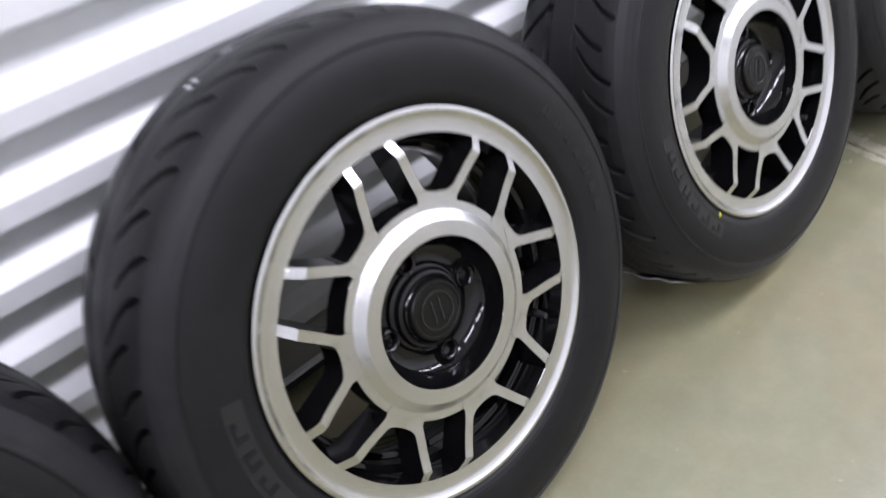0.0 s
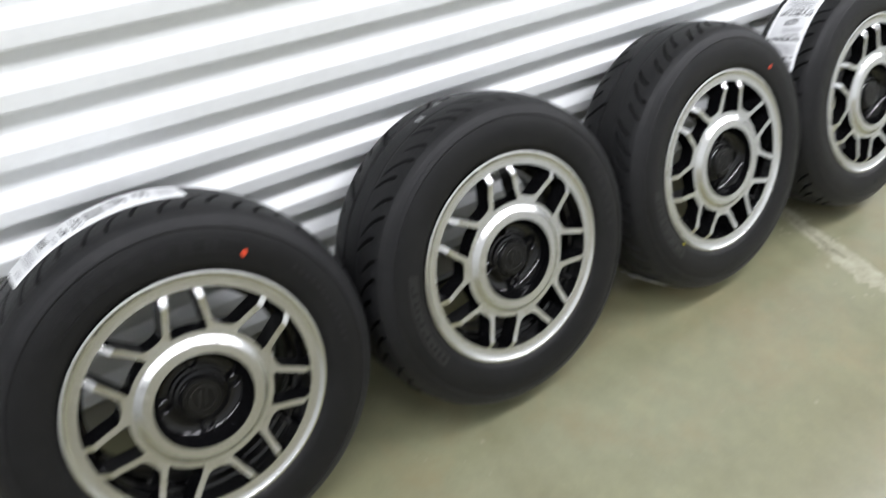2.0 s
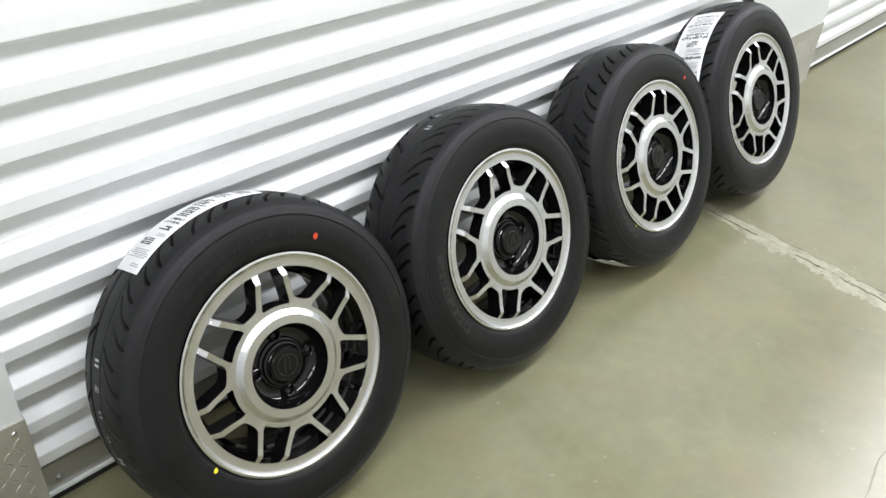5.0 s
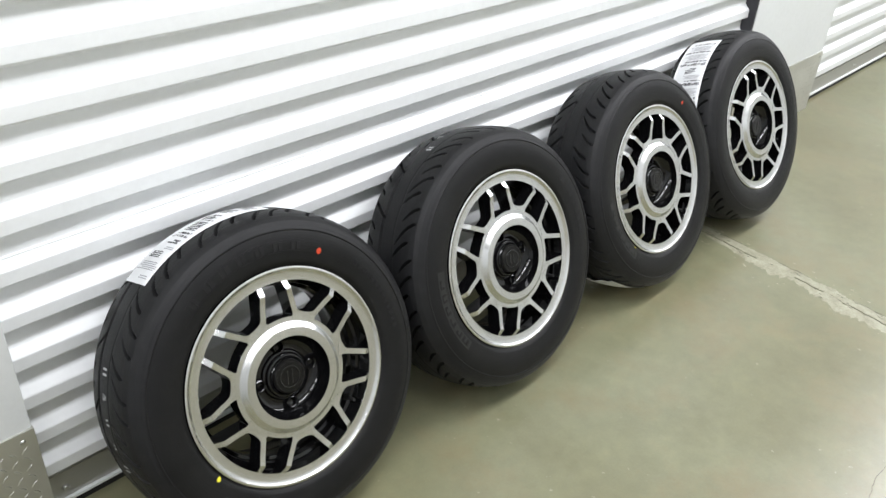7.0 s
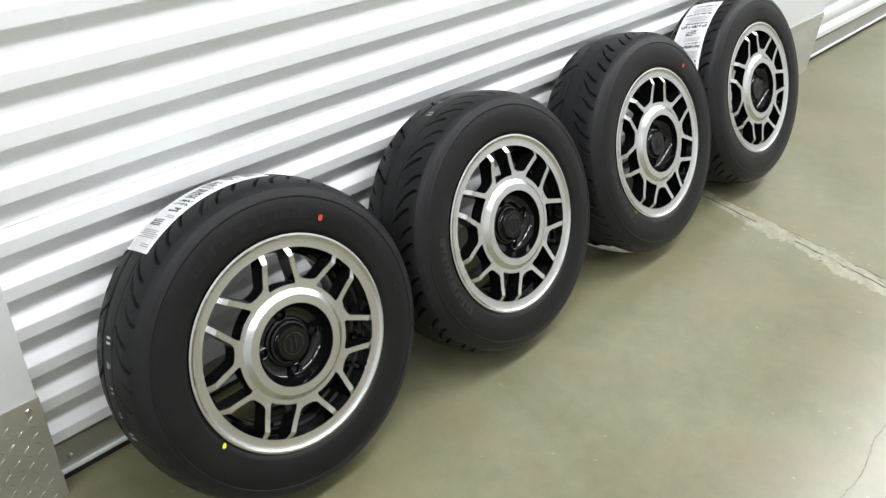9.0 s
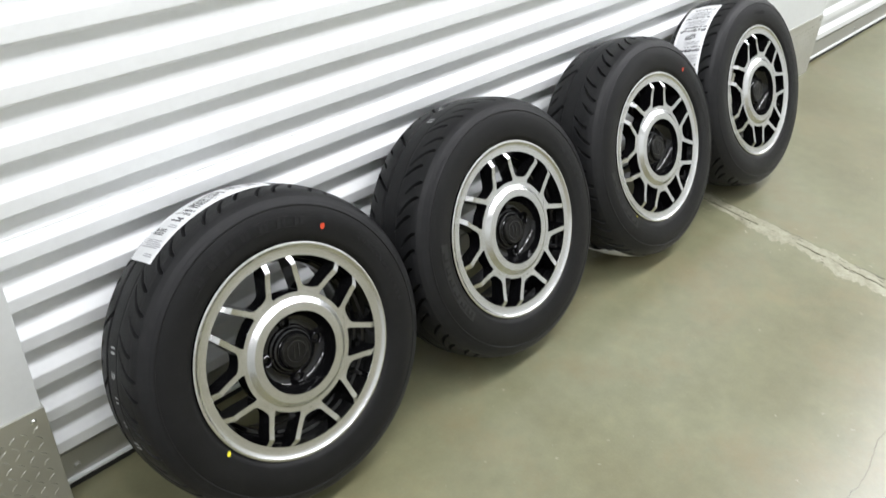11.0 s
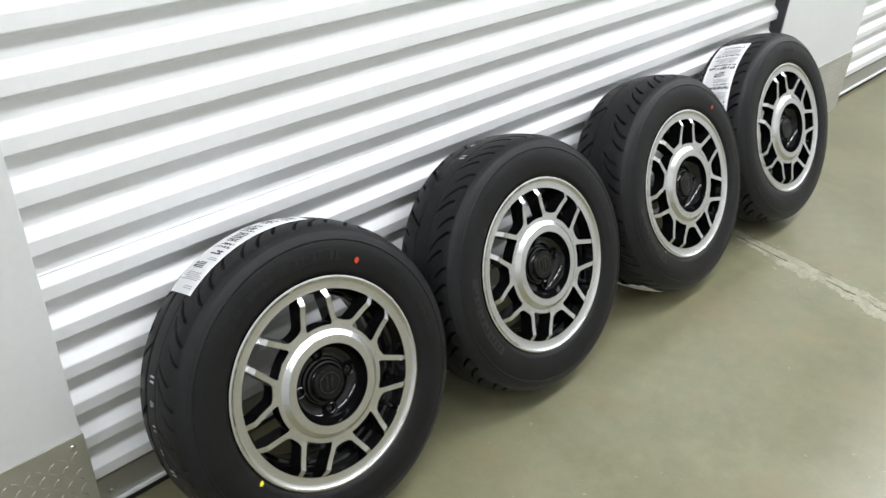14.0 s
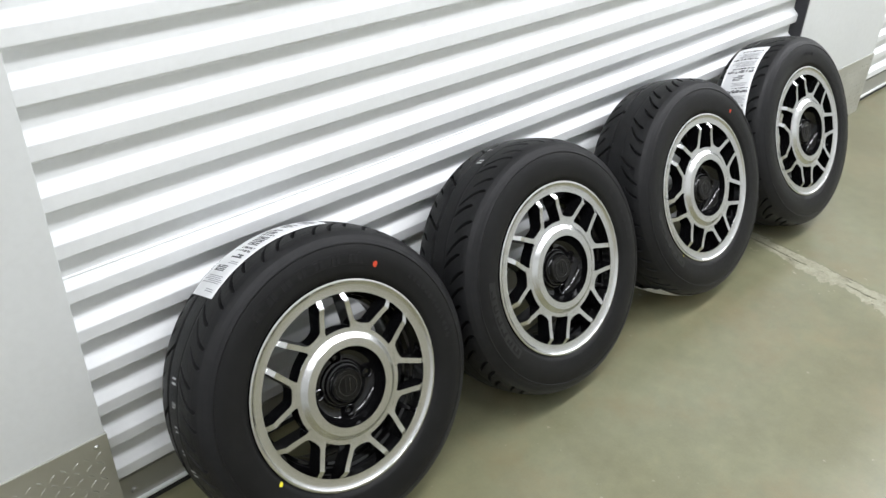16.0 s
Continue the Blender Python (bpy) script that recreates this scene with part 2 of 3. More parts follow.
def box(name, size, mat, bevel=0.0, centre=(0, 0, 0)):
    bm = bmesh.new()
    bmesh.ops.create_cube(bm, size=1.0)
    bmesh.ops.scale(bm, vec=size, verts=bm.verts)
    bmesh.ops.translate(bm, vec=centre, verts=bm.verts)
    if bevel:
        bmesh.ops.bevel(bm, geom=bm.edges[:], offset=bevel, segments=2, affect="EDGES", profile=0.6)
    me = bpy.data.meshes.new(name)
    bm.to_mesh(me)
    bm.free()
    me.materials.append(mat)
    return me


def joined(name, meshes_at, mats):
    """One mesh of many: (verts, faces, material index)."""
    verts, faces, idx = [], [], []
    for v, f, i in meshes_at:
        base = len(verts)
        verts += [tuple(p) for p in v]
        faces += [tuple(base + q for q in face) for face in f]
        idx += [i] * len(f)
    return mesh_of(name, verts, faces, mats, idx, smooth=False)


CUBE_F = [(0, 1, 3, 2), (4, 6, 7, 5), (0, 4, 5, 1), (2, 3, 7, 6), (0, 2, 6, 4), (1, 5, 7, 3)]


def block(x0, x1, y0, y1, z0, z1):
    return [(x, y, z) for x in (x0, x1) for y in (y0, y1) for z in (z0, z1)], CUBE_F


# ---- the hall ----
def joint_x(y):
    """The line of the saw joint, which wanders a little."""
    t = (y - JOINT_A[1]) / (JOINT_B[1] - JOINT_A[1])
    return JOINT_A[0] + t * (JOINT_B[0] - JOINT_A[0]) + 0.0030 * math.sin(y * 9.0) + 0.0045 * noise.fractal(Vector((y * 16.0, 4.5, 0.0)), 0.6, 2.0, 4)


def rough_noise(y, scale, seed):
    return noise.fractal(Vector((y * scale, seed, 0.0)), 0.6, 2.0, 5)


def crack_strip(name, points, floor, label, seed, wide=0.0011):
    """A dark broken hairline through the given (x, y) points."""
    rng = random.Random(seed)
    v, drift = [], 0.0
    for (xa, ya), (xb, yb) in zip(points, points[1:]):
        n = max(2, int(math.hypot(xb - xa, yb - ya) / 0.010))
        for i in range(n):
            t = i / n
            drift = drift * 0.75 + rng.uniform(-0.0026, 0.0026)
            x, y, w = xa + (xb - xa) * t, ya + (yb - ya) * t, rng.uniform(0.3, 1.0) * wide
            along = abs(xb - xa) > abs(yb - ya)
            dx, dy = (0, w) if along else (w, 0)
            x, y = (x, y + drift) if along else (x + drift, y)
            v += [(x - dx, y - dy, 0.0022), (x + dx, y + dy, 0.0022)] if not along else [(x - dx, y - dy, 0.0004), (x + dx, y + dy, 0.0004)]
    f = [(i, i + 2, i + 3, i + 1) for i in range(0, len(v) - 2, 2)]
    part(name, mesh_of(name, v, f, CRACK, smooth=False), floor, label)


# stretches of the joint that have stayed open
JOINT_GAPS = ((0.1, -0.45), (-0.58, -0.67), (-0.73, -0.92), (-1.03, -1.22), (-1.34, -1.60), (-1.72, -2.30))


def joint_mortar(floor, side, seed):
    """Mortar smeared beside the joint with a ragged outer edge; it fills the joint in places."""
    v, f = [], []
    rows = np.arange(0.05, HALL_Y, -0.004)
    for y in rows:
        x = joint_x(y)
        if side > 0:
            w = 0.039 + 0.007 * rough_noise(y, 14, seed) + 0.007 * rough_noise(y, 70, seed + 5)
        else:
            w = 0.043 + 0.040 * rough_noise(y, 6.0, seed) + 0.015 * rough_noise(y, 50, seed + 5)
            w *= 0.25 + 0.75 * min(1.0, max(0.0, (-y - 0.26) / 0.22))
        w = max(0.006, w)
        lip = max(0.0004, 0.0024 + 0.0034 * rough_noise(y, 30, seed + 9))
        if not any(a > y + 0.02 * rough_noise(y, 50, 2.0) > b for a, b in JOINT_GAPS):
            lip = -0.0006
        for t, z in ((0.0, 0.0009), (0.12, 0.0016), (0.5, 0.0013), (0.85, 0.0009), (1.0, 0.0001)):
            v.append((x + side * (lip + (w - lip) * t), y, z + 0.0003 * rough_noise(y * 3 + t, 30, seed)))
    for i in range(len(rows) - 1):
        for k in range(4):
            a = i * 5 + k
            f.append((a, a + 5, a + 6, a + 1) if side > 0 else (a, a + 1, a + 6, a + 5))
    part("joint_mortar", mesh_of("joint_mortar", v, f, MORTAR), floor, "pale spalled mortar smeared along the joint")


def joint_crumbs(floor):
    """Flakes of mortar lying off the ragged edge."""
    rng = random.Random(4)
    bits = []
    for _ in range(70):
        y = rng.uniform(-1.6, -0.2)
        side = rng.choice((-1, -1, 1))
        x = joint_x(y) + side * (0.046 + abs(rng.gauss(0, 0.022)))
        r, n, h = rng.uniform(0.0012, 0.0050), rng.randint(5, 7), rng.uniform(0.0008, 0.0020)
        ring = [(x + r * rng.uniform(0.6, 1.1) * math.cos(2 * math.pi * k / n), y + 1.6 * r * rng.uniform(0.6, 1.1) * math.sin(2 * math.pi * k / n)) for k in range(n)]
        vv = [(px, py, 0.0) for px, py in ring] + [(x, y, h)]
        bits.append((vv, [(k, (k + 1) % n, n) for k in range(n)], 0))
    pits = []
    for _ in range(95):
        y = rng.uniform(-1.7, -0.15)
        x = joint_x(y) + rng.gauss(0.012, 0.022)
        r, n = rng.uniform(0.0008, 0.0028), rng.randint(6, 8)
        vv = [(x + r * rng.uniform(0.5, 1.2) * math.cos(2 * math.pi * k / n), y + r * rng.uniform(1.2, 4.5) * math.sin(2 * math.pi * k / n), 0.0026) for k in range(n)]
        pits.append((vv, [tuple(range(n))], 0))
    tagged(part("mortar_pits", joined("mortar_pits", pits, [CRACK]), floor, "dark pits where the mortar has broken out"), kind="stuff")
    tagged(part("mortar_flakes", joined("mortar_flakes", bits, [MORTAR]), floor, "loose pale mortar flakes"), kind="stuff")


def build_floor():
    """Slabs on both sides of a saw joint that is cut into them."""
    half, deep = 0.0035, 0.012
    ys = np.linspace(0.6, HALL_Y - 0.2, 420)
    verts, faces = [], []
    for y in ys:
        l, r = joint_x(y) - half, joint_x(y) + half
        verts += [(HALL_X0 - 0.2, y, 0), (l - 0.002, y, 0), (l, y, -0.002), (l, y, -deep), (r, y, -deep), (r, y, -0.002), (r + 0.002, y, 0), (HALL_X1 + 0.2, y, 0)]
    for i in range(len(ys) - 1):
        for k in range(7):
            a = i * 8 + k
            faces.append((a, a + 8, a + 9, a + 1))
    ob = new("floor", mesh_of("floor", verts, faces, CONCRETE, smooth=False))
    joint_mortar(ob, 1, 3.0)
    joint_mortar(ob, -1, 8.0)
    joint_crumbs(ob)
    for seed, (ya, yb) in enumerate(((-0.30, -0.40), (-0.50, -0.62), (-0.75, -0.92), (-1.05, -1.30))):
        crack_strip("crack", [(joint_x(y) + 0.036, y) for y in np.linspace(ya, yb, 4)], ob, "dark line along the mortar edge", seed, 0.0016)
    crack_strip("crack", [(0.02, -1.105), (0.067, -1.098), (0.141, -1.076), (0.206, -1.084), (0.284, -1.082), (0.366, -1.063), (0.452, -1.063), (0.52, -1.058), (0.95, -1.050)], ob, "dark hairline crack", 12)
    return tagged(ob, "sealed greenish-grey concrete floor with a worn saw joint", "floor", kind="structure")


BAR_TOP = 0.0985
PITCH, LOW_PITCH, RIDGE_Y, VALLEY_Y = 0.0915, 0.0877, 0.049, 0.069
RIDGE_FOOT = 0.6418     # lower edge of the ridge just above the sheet seam


def door_profile(z0, z1):
    """(z, y) down the corrugated curtain: front flat, under slope, back flat, long upper slope. The lower sheet is pressed a little tighter."""
    pts = []
    for k in range(20, -8, -1):
        pitch = PITCH if k >= 0 else LOW_PITCH
        foot, q = RIDGE_FOOT + k * PITCH if k >= 0 else RIDGE_FOOT - PITCH + (k + 1) * LOW_PITCH, pitch / 0.0917
        pts += [(foot + dz * q, y) for dz, y in ((0.0285, RIDGE_Y), (0.0, RIDGE_Y), (-0.0105, VALLEY_Y), (-0.0462, VALLEY_Y))]
    return [p for p in pts if z0 - 1e-4 <= p[0] <= z1 + 1e-4]


def curtain_mesh(name, x0, x1, z0, z1, thick=0.0016):
    prof = door_profile(z0, z1)
    soft = []
    # rounded folds
    for i, (z, y) in enumerate(prof):
        if i in (0, len(prof) - 1):
            soft.append((z, y))
            continue
        # the fold at the foot of each upper slope is wide, the others are tight
        wide = y == VALLEY_Y and prof[i + 1][1] == RIDGE_Y
        ends = []
        for q, reach in zip((prof[i - 1], prof[i + 1]), (0.0040, 0.0055) if wide else (0.0022, 0.0022)):
            d = math.hypot(q[0] - z, q[1] - y)
            k = min(reach, d * 0.45) / d
            ends.append((z + (q[0] - z) * k, y + (q[1] - y) * k))
        n = 7 if wide else 3
        for j in range(n + 1):
            t = j / n
            soft.append(tuple((1 - t) ** 2 * a + 2 * t * (1 - t) * b + t * t * c for a, b, c in zip(ends[0], (z, y), ends[1])))
    xs = np.linspace(x0, x1, 40)
    verts, faces = [], []
    n = len(soft)
    for s in (0, thick):
        for x in xs:
            for z, y in soft:
                sag = 0.0012 * math.sin(x * 2.3 + z * 5.0) + 0.0008 * math.sin(x * 6.1 - z * 11.0)
                verts.append((x, y + s + sag, z + 0.0005 * math.sin(x * 3.1 + z * 7)))
    m = len(xs)
    for s in range(2):
        for i in range(m - 1):
            for k in range(n - 1):
                a = (s * m + i) * n + k
                f = (a, a + n, a + n + 1, a + 1)
                faces.append(f if s else f[::-1])
    return mesh_of(name, verts, faces, DOOR_PAINT, smooth=False)


def roll_up_door(name, x0, x1, label):
    door = tagged(new(name), label, "roll-up door", kind="structure")
    seam = RIDGE_FOOT - 0.0462 * PITCH / 0.0917
    part("curtain_panel", curtain_mesh("curtain_panel", x0, x1, BAR_TOP, seam), door)
    part("curtain_panel", curtain_mesh("curtain_panel", x0, x1, seam, RIDGE_FOOT + 19 * PITCH), door)
    # folded sheet seam: two thin beads
    beads = [(*block(x0, x1, VALLEY_Y - 0.0036 - k, VALLEY_Y + 0.002 - k, seam - 0.0030 - d, seam - 0.0008 - d), 0) for k, d in ((0.0, 0.0), (0.0044, 0.0062))]
    part("sheet_seam", joined("sheet_seam", beads, [DOOR_PAINT]), door)
    bar = [(*block(x0, x1, 0.0590, 0.0690, 0.0265, BAR_TOP), 0), (*block(x0, x1, 0.0515, 0.0690, 0.0195, 0.0265), 1),
           (*block(x0, x1, 0.0565, 0.0590, BAR_TOP - 0.0050, BAR_TOP - 0.0020), 0)]
    part("bottom_bar", joined("bottom_bar", bar, [BAR_METAL, DOOR_PAINT]), door, "galvanised bottom bar with a white lip")
    part("bottom_seal", box("bottom_seal", (x1 - x0, 0.012, 0.0195), SEAL_RUBBER, 0.003, ((x0 + x1) / 2, 0.061, 0.00975)), door, "black rubber seal")
    x = x0 + 0.087
    while x < x1:
        head = lathe("bolt", [(0.0, -0.006), (0.005, -0.006), (0.0070, -0.004), (0.0072, -0.001), (0.0095, -0.001), (0.0095, 0.0)], BAR_METAL, 10)
        part("bolt", head, door, "", pose(x, 0.0590, 0.052))
        x += 0.6
    return door


def tread_lugs(x0, x1, z0, z1, y):
    """Raised lozenges in alternate directions on a tread plate."""
    rng = random.Random(5)
    out, step = [], 0.0215
    for i in range(int((x1 - x0) / step)):
        for k in range(int((z1 - z0) / step)):
            cx, cz = x0 + step * (i + 0.5), z0 + step * (k + 0.5)
            a = radians(45 if (i + k) % 2 else -45) + rng.uniform(-0.03, 0.03)
            L, B, h = 0.0092, 0.0028, 0.0011
            u, w = (math.cos(a), math.sin(a)), (-math.sin(a), math.cos(a))

            def p(s, t, d):
                return (cx + u[0] * s + w[0] * t, y - d, cz + u[1] * s + w[1] * t)
            v = [p(-L, 0, 0), p(0, -B, 0), p(L, 0, 0), p(0, B, 0), p(-L * 0.62, 0, h), p(0, -B * 0.45, h), p(L * 0.62, 0, h), p(0, B * 0.45, h)]
            f = [(4, 5, 6, 7), (0, 1, 5, 4), (1, 2, 6, 5), (2, 3, 7, 6), (3, 0, 4, 7)]
            out.append((v, f, 0))
    return joined("raised_lozenges", out, [PLATE])


PLATE_TOP, PANEL_Y = 0.271, 0.020


def jamb(name, x0, x1, label):
    wall = tagged(new(name), label, "wall panel", kind="structure")
    part("panel", box("panel", (x1 - x0, 0.14, HALL_Z - PLATE_TOP + 0.01), PANEL_PAINT, 0.002, ((x0 + x1) / 2, PANEL_Y + 0.072, (HALL_Z + PLATE_TOP - 0.01) / 2)), wall)
    kick = part("kick_plate", box("kick_plate", (x1 - x0 + 0.004, 0.145, PLATE_TOP), PLATE, 0.0012, ((x0 + x1) / 2, PANEL_Y + 0.0725 - 0.003, PLATE_TOP / 2)), wall, "aluminium diamond tread plate")
    tagged(part("raised_lozenges", tread_lugs(x0 + 0.004, x1 - 0.004, 0.004, PLATE_TOP - 0.012, PANEL_Y - 0.003), kick), kind="stuff")
    for sx in (x0 + 0.022, (x0 + x1) / 2, x1 - 0.022):
        rivet = lathe("rivet", [(0.0, -0.003), (0.004, -0.0026), (0.006, 0.0)], BOLT, 12)
        part("rivet", rivet, kick, "", pose(sx, PANEL_Y - 0.003, PLATE_TOP - 0.022))
    return wall


def build_hall():
    build_floor()
    JL, JR, JR2 = -1.008, 1.645, 2.440
    roll_up_door("door_1", JL - 0.05, JR - 0.012, "white corrugated steel roll-up door, closed")
    roll_up_door("door_2", JR2 - 0.05, 5.05, "white corrugated steel roll-up door, closed, further along the wall")
    jamb("wall_panel_1", JL - 0.79, JL, "white enamelled wall panel with a diamond plate kick plate")
    jamb("wall_panel_2", JR, JR2, "white enamelled wall panel with a diamond plate kick plate")
    jamb("wall_panel_3", 5.06, 5.85, "white enamelled wall panel with a diamond plate kick plate")
    for n, x in enumerate((JR - 0.026, 5.034)):
        tagged(new("trim_%d" % (n + 1), box("trim", (0.011, 0.092, HALL_Z - 0.3), GUIDE_DARK, 0.002, (x + 0.0195, 0.0695, (HALL_Z - 0.3) / 2))),
               "dark steel guide rail of the roll-up door", "door guide", kind="structure")
    walls = {
        "wall_north": block(HALL_X0, HALL_X1, 0.18, 0.3, 0.0, HALL_Z),
        "wall_south": block(HALL_X0, HALL_X1, HALL_Y - 0.12, HALL_Y, 0.0, HALL_Z),
        "wall_west": block(HALL_X0 - 0.12, HALL_X0, HALL_Y - 0.12, 0.3, 0.0, HALL_Z),
        "wall_east": block(HALL_X1, HALL_X1 + 0.12, HALL_Y - 0.12, 0.3, 0.0, HALL_Z),
    }
    for name, (v, f) in walls.items():
        tagged(new(name, mesh_of(name, v, f, HALL_PAINT, smooth=False)), "plain light grey painted hall wall", "wall", kind="structure")
    # unseen board added on the opposite wall so the rims mirror beige
    v, f = block(-1.3, 1.2, HALL_Y, HALL_Y + 0.006, 0.0, 0.85)
    tagged(new("baseboard", mesh_of("baseboard", v, f, REFLECTOR_BEIGE, smooth=False)), "unseen beige reflector board added to tint the wheel rims' reflections", "baseboard", kind="structure")
    v, f = block(HALL_X0, HALL_X1, HALL_Y, 0.18, HALL_Z, HALL_Z + 0.1)
    tagged(new("ceiling", mesh_of("ceiling", v, f, CEILING_PAINT, smooth=False)), "plain off-white hall ceiling", "ceiling", kind="structure")


build_hall()

# ---- the wheels ----
TYRE_R, TYRE_W = 0.3115, 0.183
SIDE = [(0.198, 0.008), (0.2085, 0.004), (0.2125, -0.001), (0.219, -0.0045), (0.2228, -0.0054), (0.236, -0.0076), (0.245, -0.0085), (0.254, -0.0084),
        (0.2620, -0.0074), (0.2690, -0.0058), (0.2738, -0.0043), (0.2752, -0.0052), (0.2768, -0.0049), (0.2782, -0.0034), (0.2830, -0.0015), (0.2866, 0.0003), (0.2870, 0.0008), (0.2876, 0.0010),
        (0.2910, 0.0036), (0.2950, 0.0071), (0.2990, 0.0120)]
REAR = [(0.198, 0.008), (0.2085, 0.004), (0.2125, -0.002), (0.236, -0.0074), (0.248, -0.0086), (0.260, -0.0086), (0.272, -0.0068), (0.280, -0.0040), (0.287, -0.0004), (0.2945, 0.0062), (0.2990, 0.0120)]
CROWN, HEEL = SIDE[-1], REAR[-1]


def crown_radius(y):
    """Tread radius across the tyre: a flat crown that rolls off into the shoulders."""
    h = np.abs(np.asarray(y) - TYRE_W / 2)
    return TYRE_R - 1.3 * h ** 2 - 0.0043 * (h / 0.0795) ** 7


def tread_mesh(name, hand):
    """Curved directional slots and a centre groove pressed into the tread. hand: the way that it turns."""
    turns, rows, pitches = 1530, 112, 17
    a = np.arange(turns) * 2 * math.pi / turns
    y = np.linspace(CROWN[1], TYRE_W - HEEL[1], rows)
    A, Y = np.meshgrid(a, y, indexing="ij")
    span = 360 / pitches
    deg = np.degrees(A)
    depth = np.zeros_like(A)

    def slot(y0, y1, start, run, power, width, deep=0.0090):
        """From y0 to y1 over run degrees, thin at its tips."""
        nonlocal depth
        s = np.clip((Y - y0) / (y1 - y0), 0, 1)
        mid = hand * (start + run * s ** power)
        off = ((deg - mid + span / 2) % span - span / 2) * math.pi / 180 * TYRE_R
        tips = np.clip(np.minimum((Y - y0) / 0.006, (y1 - Y) / 0.014), 0, 1)
        w = width * tips ** 0.45
        cut = np.clip((w / 2 - np.abs(off)) / 0.0010 + 0.5, 0, 1) * np.clip(tips * 3, 0, 1)
        depth = np.maximum(depth, deep * cut)

    # the front half: one slot set back from the shoulder, two that reach it
    slot(0.0265, 0.070, 0.0, -6.5, 1.5, 0.0070)
    slot(0.0150, 0.064, 7.6, -9.0, 1.7, 0.0070)
    slot(0.0145, 0.052, 14.2, -6.0, 1.6, 0.0066)
    # the rear half: a long slot out of the groove, two short ones in the shoulder
    slot(0.1120, 0.169, 9.2, 8.0, 0.9, 0.0075)
    slot(0.1390, 0.169, 4.6, 4.3, 0.9, 0.0065)
    slot(0.1400, 0.169, -1.7, 4.2, 0.9, 0.0065)
    for y0, w, d in ((0.112, 0.0085, 0.0060), (0.069, 0.0030, 0.0010)):
        wave = y0 + 0.0010 * np.sin(np.radians(deg * pitches))
        depth = np.maximum(depth, d * np.clip((w / 2 - np.abs(Y - wave)) / 0.0018 + 0.5, 0, 1))
    R = crown_radius(Y) - depth
    verts = np.stack([R * np.sin(A), Y, R * np.cos(A)], -1).reshape(-1, 3)
    i, k = np.meshgrid(np.arange(turns), np.arange(rows - 1), indexing="ij")
    j = (i + 1) % turns
    faces = np.stack([i * rows + k, i * rows + k + 1, j * rows + k + 1, j * rows + k], -1).reshape(-1, 4)
    return sharpen(mesh_of(name, verts.tolist(), faces.tolist(), TREAD_RUBBER), 38)


def polar(r, deg, y):
    return (r * math.sin(radians(deg)), y, r * math.cos(radians(deg)))


def spoke_mesh(hand):
    """One spoke about the z axis: brushed top with a facet stepping down to the rim, black flanks."""
    stations = [(0.1040, -0.0012), (0.1100, -0.0013), (0.1122, -0.0014), (0.1145, -0.0015), (0.1170, -0.0017), (0.1200, -0.0020), (0.1240, -0.0024), (0.130, -0.0029), (0.140, -0.0036), (0.150, -0.0046),
                (0.158, -0.0059), (0.1645, -0.0072), (0.1668, -0.0066), (0.1795, 0.0028), (0.187, 0.0040)]
    verts, faces, idx = [], [], []
    for r, top in stations:
        mid = 0.0345 + (0.0268 - 0.0345) * (r - 0.112) / (0.172 - 0.112)
        # wide foot: a small round towards the pair's window, a larger one towards the next pair
        foot = max(0.0, (0.1265 - max(r, 0.111)) / 0.0155) ** 2.4
        inner, outer = 0.0056 + 0.0042 * foot ** 2.5, 0.0056 + 0.0145 * foot
        row = ((-inner - 0.0025, 0.030), (-inner, top + 0.0002), (-inner + 0.0003, top), (outer - 0.0003, top), (outer, top + 0.0002), (outer + 0.0025, 0.030))
        row = [(d, q + 0.0001 * hand) for d, q in row]
        for dx, y in row if hand > 0 else [(-d, q) for d, q in reversed(row)]:
            verts.append((hand * mid + dx, y, r))
    for i in range(len(stations) - 1):
        for k in range(6):
            q = (k + 1) % 6
            faces.append((i * 6 + k, i * 6 + q, i * 6 + 6 + q, i * 6 + 6 + k))
            idx.append(0 if k == 2 else 1)
    return sharpen(mesh_of("spoke", verts, faces, [ALLOY, BLACK], idx), 25)


def bars_on_ring(name, glyphs, r0, r1, y_of, mat, lift=0.0009):
    """Small raised blocks on a side wall: (start degrees, end degrees) each."""
    out = []
    for d0, d1 in glyphs:
        n = max(2, int((d1 - d0) / 1.2) + 1)
        v, f = [], []
        for i in range(n):
            d = d0 + (d1 - d0) * i / (n - 1)
            for r in (r0, r1):
                v.append(polar(r, d, y_of(r) - lift))
                v.append(polar(r, d, y_of(r) + 0.001))
        for i in range(n - 1):
            b = i * 4
            f += [(b, b + 2, b + 6, b + 4), (b, b + 4, b + 5, b + 1), (b + 2, b + 3, b + 7, b + 6)]
        f += [(0, 1, 3, 2), (4 * n - 4, 4 * n - 2, 4 * n - 1, 4 * n - 3)]
        out.append((v, f, 0))
    return joined(name, out, [mat])


def side_y(r):
    return float(np.interp(r, [p[0] for p in SIDE], [p[1] for p in SIDE]))


